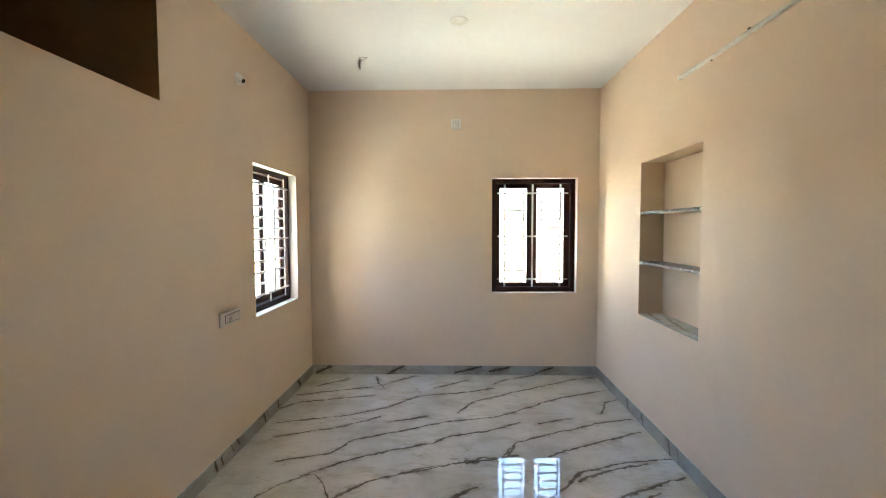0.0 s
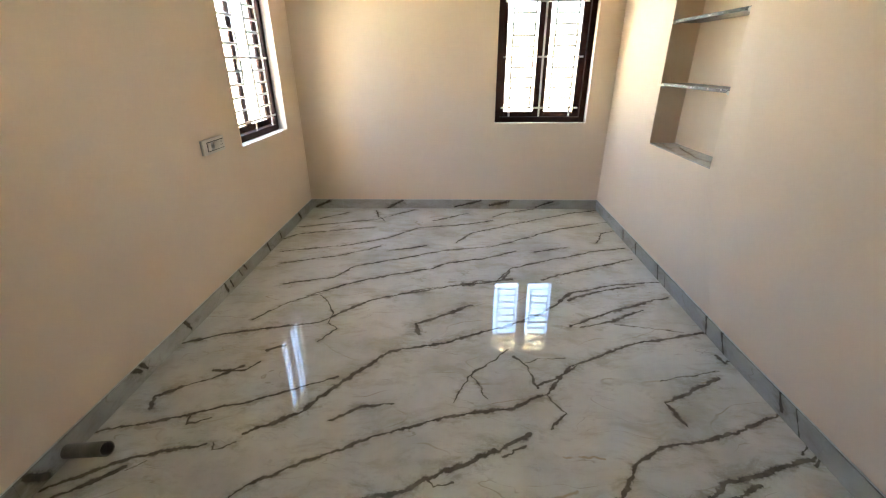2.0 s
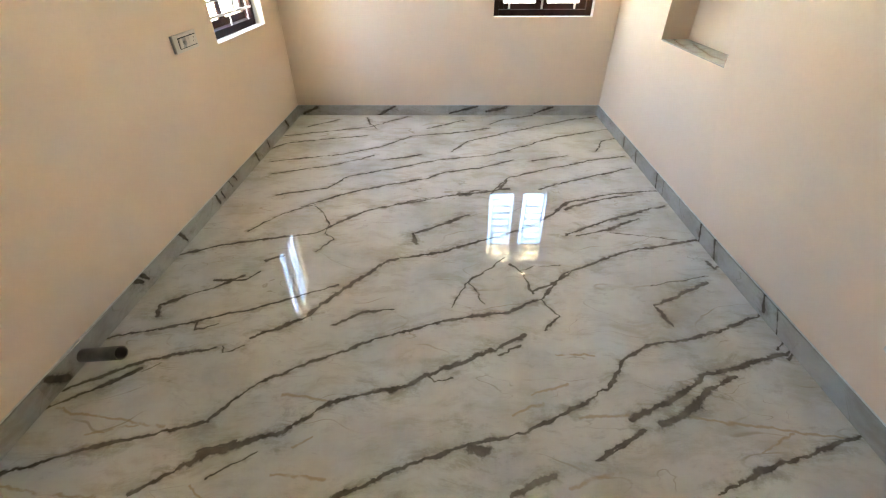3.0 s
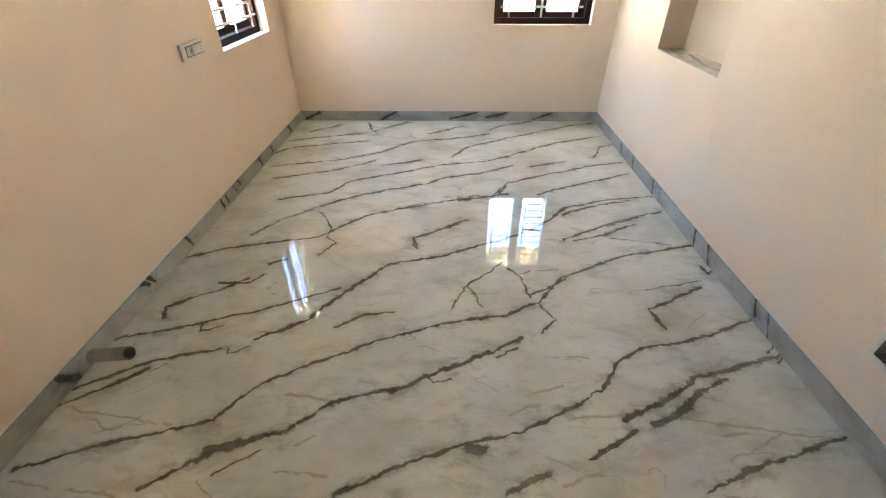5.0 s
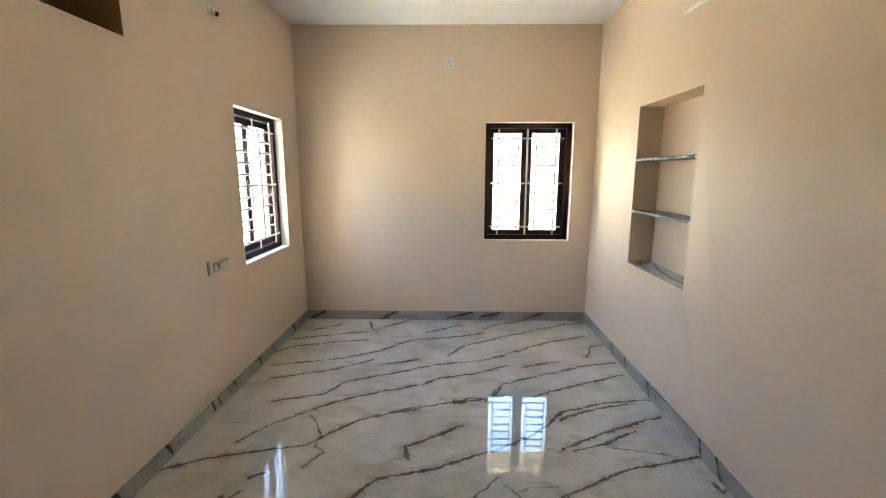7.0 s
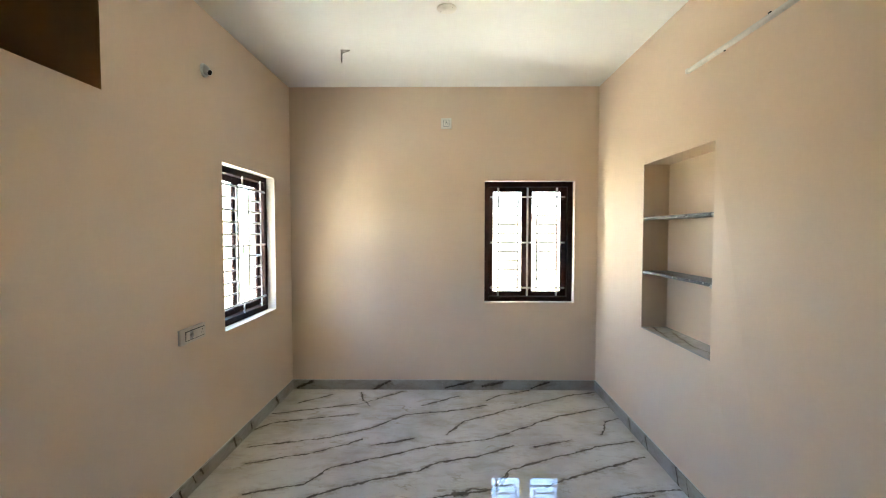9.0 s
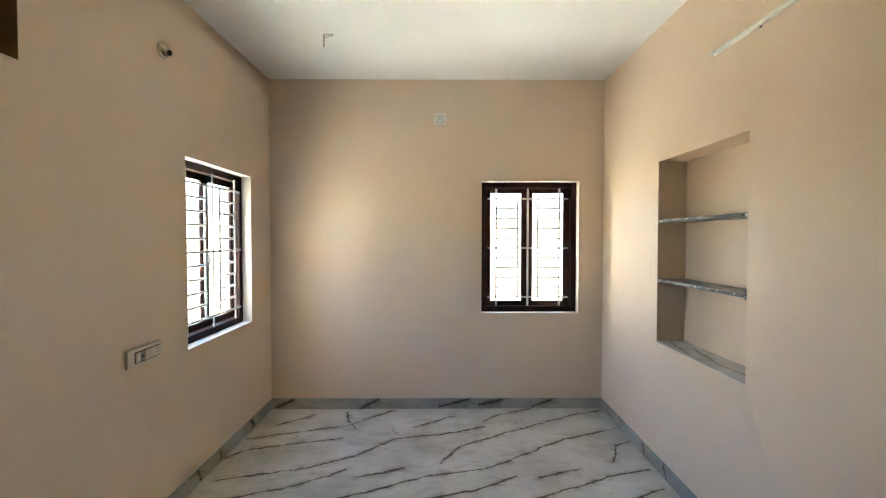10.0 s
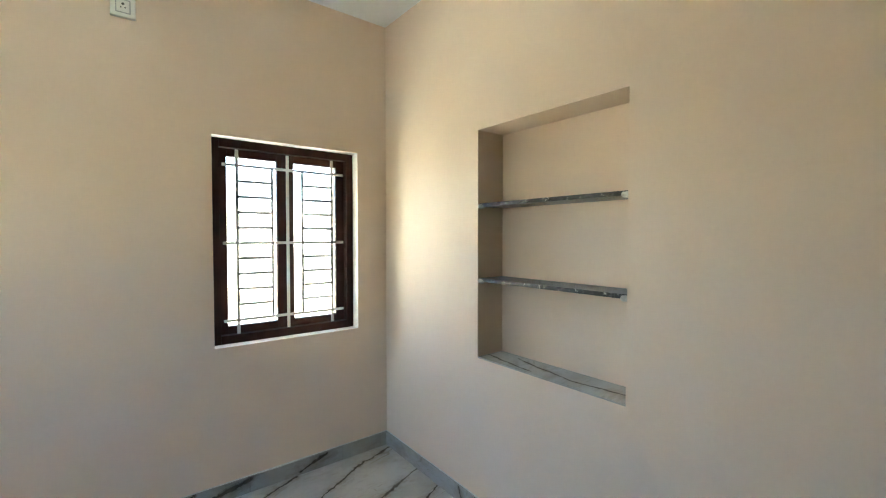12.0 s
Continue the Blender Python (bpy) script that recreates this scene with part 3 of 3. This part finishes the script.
def drain_stub():
    """Open pipe stub that leaves the wall just above the floor, bends and points into the room."""
    ob = thing("pipe_stub", pose(XL, 1.290, 0.0), "open grey plastic pipe stub above the floor", "pipe")
    path = [Vector((0.004, 0.040, 0.036)), Vector((0.060, 0.030, 0.053)), Vector((0.140, 0.016, 0.077)), Vector((0.228, 0.0, 0.104))]
    for name, r, flip in (("pipe", 0.0285, 1), ("bore", 0.0245, -1)):
        bm = bmesh.new()
        rings = []
        for i, c in enumerate(path):
            d = (path[min(i + 1, len(path) - 1)] - path[max(i - 1, 0)]).normalized()
            q = d.to_track_quat("X", "Z")
            rings.append([bm.verts.new(c + q @ Vector((0, r * math.cos(k * math.pi / 10), r * math.sin(k * math.pi / 10)))) for k in range(20)])
        for lo, hi in zip(rings, rings[1:]):
            for k in range(20):
                bm.faces.new((lo[k], lo[(k + 1) % 20], hi[(k + 1) % 20], hi[k])).smooth = True
        if name == "pipe":
            q = (path[-1] - path[-2]).normalized().to_track_quat("X", "Z")
            rim = [bm.verts.new(path[-1] + q @ Vector((0, 0.0245 * math.cos(k * math.pi / 10), 0.0245 * math.sin(k * math.pi / 10)))) for k in range(20)]
            for k in range(20):
                bm.faces.new((rings[-1][k], rings[-1][(k + 1) % 20], rim[(k + 1) % 20], rim[k]))
        # the bore is coloured near black for the shade inside the grey pipe
        part(name, bm, PVC if name == "pipe" else DARK_PLASTIC_AND_HOLLOW, ob)


drain_stub()

# open metal box let into the wall low down, with a ragged patch of white plaster round it
ob = thing("outlet_box", pose(XR - BOX_IN, (BOX[0] + BOX[1]) / 2, (BOX[2] + BOX[3]) / 2), "empty sunken metal electrical box in white plaster", "outlet box")
bw, bh = (BOX[1] - BOX[0]) / 2, (BOX[3] - BOX[2]) / 2
bm = bmesh.new()
for a, c in (((-bw, -bh), (bw, -bh)), ((bw, -bh), (bw, bh)), ((bw, bh), (-bw, bh)), ((-bw, bh), (-bw, -bh))):
    x = [min(a[0], c[0]), max(a[0], c[0]), min(a[1], c[1]), max(a[1], c[1])]
    box(bm, 0.001, 0.055, x[0] - (0.0 if x[0] < x[1] else 0.001 * (1 if x[0] > 0 else -2)), x[1] + (0.0 if x[0] < x[1] else 0.002 * (0 if x[0] > 0 else 1)),
        x[2] - (0.0 if x[2] < x[3] else 0.001 * (1 if x[2] > 0 else -2)), x[3] + (0.0 if x[2] < x[3] else 0.002 * (0 if x[2] > 0 else 1)))
box(bm, 0.050, 0.055, -bw + 0.002, bw - 0.002, -bh + 0.002, bh - 0.002)
part("liner", bm, STEEL, ob)
bm = bmesh.new()
rng = random.Random(4)
ring_in, ring_out = [], []
for i in range(48):
    a = 2 * math.pi * i / 48
    c, s = math.cos(a), math.sin(a)
    k = 1 / max(abs(c) / bw, abs(s) / bh)
    grow = 0.014 + 0.008 * rng.random()
    ring_in.append(bm.verts.new((-0.002, c * k, s * k)))
    ring_out.append(bm.verts.new((-0.0005, c * k + math.copysign(grow, c) * min(1, abs(c) * 1.6), s * k + math.copysign(grow, s) * min(1, abs(s) * 1.6))))
for i in range(48):
    j = (i + 1) % 48
    bm.faces.new((ring_in[i], ring_in[j], ring_out[j], ring_out[i]))
part("plaster_patch", bm, CEMENT, ob, "rough white plaster patch")

# ---- skirting ----
SK_H, SK_T = 0.098, 0.010
STEP = FOOT * H / (H - BASE)
skirting = {}
for name, spans in (("skirting_north", [(XL, XR, YB - 0.002, YB)]), ("skirting_south", [(XL, XR, YF, YF + 0.002)]),
                    ("skirting_west", [(XL, XL + 0.002, YF, YB)]), ("skirting_east", [(XR - 0.002, XR, YF, 2.0), (XR - 0.002, XR, 2.0, YB)])):
    bm = bmesh.new()
    for span in spans:
        box(bm, *span, 0.0, SK_H + 0.006)
    if name == "skirting_east":
        for v in bm.verts:
            v.co.x -= STEP if v.co.y < 2.1 else 0.0
    skirting[name] = structure(name, bm, CEMENT, "white cement bed behind grey marble skirting tiles", "skirting")
pieces = {}


def skirt_piece(name, length):
    key = (name, round(length, 3))
    if key not in pieces:
        pieces[key] = mesh("skirting_tile", box(bmesh.new(), 0.0006, key[1] - 0.0006, 0, SK_T - 0.002, 0.0, SK_H, 0.0012), SKIRT[name])
    return pieces[key]


def lay_skirting(name, start, turn, total, first):
    at, left = 0.0, first
    while at < total - 0.01:
        length = min(left, total - at)
        ob = new("skirting_tile", skirt_piece(name, length))
        ob.parent = skirting[name]
        ob.matrix_world = Matrix.Translation(start) @ Matrix.Rotation(turn, 4, "Z") @ Matrix.Translation((at, 0, 0))
        at, left = at + length, 0.6


slant = math.atan2(STEP, YB - 2.0)
lay_skirting("skirting_north", (XR - SK_T, YB - 0.002, 0), math.pi, XR - XL - 2 * SK_T, 0.35)
lay_skirting("skirting_south", (XL + SK_T, YF + 0.002, 0), 0.0, XR - XL - 2 * SK_T - STEP, 0.6)
lay_skirting("skirting_west", (XL + 0.002, YB, 0), -math.pi / 2, YB - YF, 0.42)
lay_skirting("skirting_east", (XR - 0.002 - STEP, YF, 0), math.pi / 2, 2.0 - YF, 0.25)
lay_skirting("skirting_east", (XR - 0.002 - STEP, 2.0, 0), math.pi / 2 - slant, math.hypot(YB - 2.0, STEP), 0.6)

# ---- floor tiles ----
# strokes of the printed veins: width, then the points that each runs through, in three belts of tiles
VEINS_NEAR = [
    (0.007, "-1.51,0.86 -1.34,0.92 -1.13,0.99 -0.89,1.05 -0.85,1.12 -0.78,1.22 -0.64,1.31 -0.34,1.45 -0.02,1.58"),
    (0.012, "-1.03,0.79 -0.94,0.86 -0.84,0.94 -0.60,1.01 -0.47,1.13 -0.17,1.22 0.17,1.39 0.35,1.49"),
    (0.006, "-0.86,0.94 -0.76,0.98"),
    (0.008, "-0.37,0.79 -0.21,0.87 -0.02,0.94 0.28,1.02 0.54,1.15 0.68,1.24 0.74,1.35 0.90,1.43 1.24,1.52 1.50,1.63"),
    (0.022, "0.09,0.96 0.14,0.94"),
    (0.011, "0.20,0.80 0.28,0.84 0.36,0.87"),
    (0.012, "0.69,1.07 0.90,1.17 1.06,1.27 1.41,1.38 1.50,1.41"),
    (0.013, "0.79,1.05 0.96,1.13 1.04,1.21 1.18,1.27"),
    (0.01, "0.53,0.93 0.72,1.03"),
    (0.008, "0.88,0.81 1.04,0.88 1.28,0.95 1.49,1.02 1.59,1.10"),
    (0.009, "-1.55,1.10 -1.42,1.19 -1.29,1.29"),
    (0.009, "-1.54,1.18 -1.33,1.32 -1.03,1.41"),
]
VEINS_MIDDLE = [
    (0.007, "-0.02,1.58 0.29,1.64 0.47,1.73 0.63,1.93 1.00,2.13 1.50,2.26"),
    (0.004, "0.47,1.73 0.53,1.61 0.45,1.52"),
    (0.009, "-0.90,1.46 -0.68,1.60 -0.56,1.77 -0.33,2.05 -0.03,2.13 0.45,2.36 0.70,2.56"),
    (0.007, "0.70,2.56 0.81,2.71 1.11,2.82 1.50,2.88"),
    (0.007, "-1.55,1.46 -1.23,1.55 -0.97,1.65 -0.57,1.83"),
    (0.009, "-1.40,1.60 -1.42,1.68 -1.22,1.81 -1.10,1.90"),
    (0.008, "-1.55,2.09 -1.32,2.20 -0.81,2.33 -0.54,2.60 -0.03,2.79 0.44,2.91"),
    (0.006, "-0.54,1.55 -0.42,1.63 -0.26,1.65"),
    (0.01, "-0.18,2.21 -0.21,2.31 0.14,2.54"),
    (0.01, "1.05,1.56 1.02,1.69 1.26,1.81 1.36,1.87"),
]
VEINS_FAR = [
    (0.005, "-1.52,3.96 -1.05,4.10 -0.76,4.19 -0.58,4.35 -0.42,4.49"),
    (0.005, "-1.55,3.66 -1.44,3.78 -1.20,3.85 -0.75,3.96"),
    (0.006, "-1.45,3.38 -1.19,3.45 -0.88,3.53 -0.56,3.72 -0.33,3.95 0.04,4.02 0.40,4.16"),
    (0.005, "-1.37,3.15 -0.99,3.28 -0.72,3.43 -0.63,3.51"),
    (0.006, "-1.22,2.81 -0.88,2.92 -0.82,3.01 -0.76,3.11 -0.42,3.25 -0.06,3.42 0.35,3.51 0.69,3.72 0.98,3.92 1.54,4.13"),
    (0.007, "-0.99,2.64 -0.77,2.81 -0.47,2.96 -0.14,3.08 -0.03,3.18 0.26,3.26 0.55,3.42"),
    (0.006, "-0.43,2.63 -0.21,2.75 0.11,2.83 0.19,2.88 0.32,2.88"),
    (0.016, "0.09,2.82 0.16,2.83"),
    (0.006, "0.38,2.90 0.46,3.09 0.82,3.26 1.25,3.43 1.48,3.49"),
    (0.006, "0.67,2.90 0.83,2.99 1.17,3.14 1.45,3.26"),
    (0.007, "0.79,2.62 0.97,2.72 1.31,2.82"),
    (0.005, "0.04,3.59 0.19,3.83 0.69,4.11 1.25,4.40 1.56,4.51"),
    (0.007, "-0.53,3.41 -0.23,3.52"),
    (0.007, "0.70,3.40 1.01,3.51"),
    (0.007, "-0.20,4.15 0.16,4.38"),
]
VEINS_FINE = [
    (0.010, "0.72,2.31 0.96,2.44 1.30,2.60 1.46,2.66"),
    (0.004, "0.02,1.67 0.07,1.79 0.10,1.86"),
    (0.004, "0.10,1.86 0.18,1.93 0.24,1.98 0.32,2.08"),
    (0.004, "0.35,2.01 0.41,1.93 0.43,1.77"),
    (0.006, "0.43,1.79 0.57,1.86 0.67,1.94"),
    (0.002, "0.39,1.95 0.49,2.00 0.62,2.01"),
    (0.007, "0.78,2.30 1.00,2.37 1.23,2.50"),
    (0.002, "1.00,2.34 1.38,2.26"),
    (0.002, "1.05,1.84 1.39,1.92"),
    (0.006, "1.44,1.42 1.50,1.46 1.51,1.41 1.46,1.37"),
    (0.007, "1.45,2.04 1.46,1.98 1.49,2.00"),
    (0.008, "0.51,0.92 0.61,0.96 0.72,1.03"),
    (0.005, "-0.87,0.94 -0.78,0.97 -0.71,0.98"),
    (0.003, "-0.80,0.85 -0.72,0.91 -0.67,0.94"),
    (0.002, "-1.28,1.27 -1.22,1.32"),
    (0.004, "-1.19,1.56 -1.17,1.51 -1.08,1.55"),
]
VEINS_THIN = [
    (0.004, "-1.00,1.42 -0.98,1.38 -0.91,1.42"),
    (0.005, "-0.09,1.27 -0.05,1.24 0.02,1.26"),
    (0.005, "0.22,1.38 0.32,1.43"),
    (0.003, "-0.91,2.65 -0.84,2.60 -0.76,2.42 -0.76,2.31 -0.69,2.25 -0.77,2.13"),
    (0.004, "-1.24,2.34 -1.10,2.55 -0.90,2.68"),
    (0.006, "-1.24,1.87 -1.09,1.87 -1.02,1.94"),
    (0.006, "-1.03,2.04 -0.94,2.08"),
    (0.003, "0.11,1.86 0.15,1.77 0.18,1.69"),
    (0.005, "-1.37,4.19 -1.11,4.40"),
    (0.004, "-0.83,4.47 -0.77,4.27 -0.68,4.13"),
    (0.004, "0.41,4.27 0.56,4.40 0.87,4.53"),
    (0.004, "1.28,3.60 1.39,3.83 1.53,3.90"),
    (0.004, "0.31,2.84 0.44,3.06"),
]
strokes = []
for w, line in VEINS_NEAR + VEINS_MIDDLE + VEINS_FAR + VEINS_FINE + VEINS_THIN:
    pts = [tuple(float(v) for v in p.split(",")) for p in line.split()]
    strokes += [(w * (1.05 + 0.25 * max(0, pts[0][1])), a, c) for a, c in zip(pts, pts[1:])]
STAINS = [
    (0.004, "-1.48,0.82 -1.14,0.78 -0.97,0.74"),
    (0.004, "0.94,0.80 1.15,0.77 1.47,0.72"),
    (0.014, "-1.38,0.67 -1.32,0.68"),
    (0.016, "-1.19,0.57 -1.13,0.61"),
    (0.014, "1.04,0.66 1.12,0.66"),
    (0.016, "1.24,0.56 1.29,0.59"),
    (0.004, "-0.59,0.86 -0.41,0.84"),
    (0.003, "-0.85,0.83 -0.76,0.76"),
    (0.005, "0.41,0.83 0.58,0.88"),
    (0.004, "0.24,1.09 0.37,1.14"),
    (0.005, "0.50,1.08 0.68,1.09"),
    (0.004, "1.01,0.63 1.25,0.69 1.30,0.71"),
    (0.004, "0.49,1.23 0.33,1.18"),
    (0.004, "1.26,1.83 1.34,1.85"),
    (0.004, "-0.88,0.72 -0.94,0.67 -1.13,0.65"),
    (0.004, "0.91,1.09 1.25,1.03 1.42,1.01"),
    (0.003, "1.10,0.95 1.26,1.02"),
    (0.004, "0.47,1.38 0.63,1.38"),
    (0.004, "-1.54,1.11 -1.35,1.08 -1.05,1.03"),
    (0.003, "-1.32,1.00 -1.15,1.04"),
    (0.005, "-0.65,1.17 -0.55,1.16 -0.47,1.14"),
    (0.003, "-0.55,0.96 -0.49,0.99"),
]
stains = []
for w, line in STAINS:
    pts = [tuple(float(v) for v in p.split(",")) for p in line.split()]
    stains += [(w, a, c) for a, c in zip(pts, pts[1:])]


def touching(some, x0, x1, y0, y1, rim=0.05):
    return [(w, a, c) for w, a, c in some if min(a[0], c[0]) < x1 + rim and max(a[0], c[0]) > x0 - rim and min(a[1], c[1]) < y1 + rim and max(a[1], c[1]) > y0 - rim]


# behind, the same prints again, a few rows on
strokes += [(w, (a[0] - 0.3, a[1] - 1.8), (c[0] - 0.3, c[1] - 1.8)) for w, a, c in strokes if 0.75 < min(a[1], c[1]) and max(a[1], c[1]) < 2.55]

floor = structure("floor", box(bmesh.new(), XL, XR, YF, YB, -0.12, -0.004), CEMENT, "polished grey marble-print tiles with dark veins", "floor")
TILE_W, TILE_D = 1.2, 0.6
tiles = {}
ys = [YB - TILE_D * k for k in range(10)] + [YF]
xs = [XL, XR - 2 * TILE_W, XR - TILE_W, XR]
for y1, y0 in zip(ys, ys[1:]):
    for x0, x1 in zip(xs, xs[1:]):
        key = (round(x1 - x0, 3), round(y1 - y0, 3))
        if key not in tiles:
            hx, hy, g = key[0] / 2 - 0.00006, key[1] / 2 - 0.00006, 0.0001
            bm = bmesh.new()
            low = [bm.verts.new((sx * hx, sy * hy, -0.010)) for sx, sy in ((-1, -1), (1, -1), (1, 1), (-1, 1))]
            mid = [bm.verts.new((sx * hx, sy * hy, -g)) for sx, sy in ((-1, -1), (1, -1), (1, 1), (-1, 1))]
            top = [bm.verts.new((sx * (hx - g), sy * (hy - g), 0)) for sx, sy in ((-1, -1), (1, -1), (1, 1), (-1, 1))]
            for a, c in ((low, mid), (mid, top)):
                for i in range(4):
                    bm.faces.new((a[i], a[(i + 1) % 4], c[(i + 1) % 4], c[i]))
            bm.faces.new(top)
            tiles[key] = mesh("floor_tile", bm, SLAB)
        near = touching(strokes, x0, x1, y0, y1)
        spots = touching(stains, x0, x1, y0, y1)
        ob = new("floor_tile", tiles[key])
        ob.parent, ob.location = floor, ((x0 + x1) / 2, (y0 + y1) / 2, 0)
        ob.material_slots[0].link = "OBJECT"
        ob.material_slots[0].material = marble("marble_print", near or [(0.001, (0, -9), (0.1, -9))], 1.0, spots)
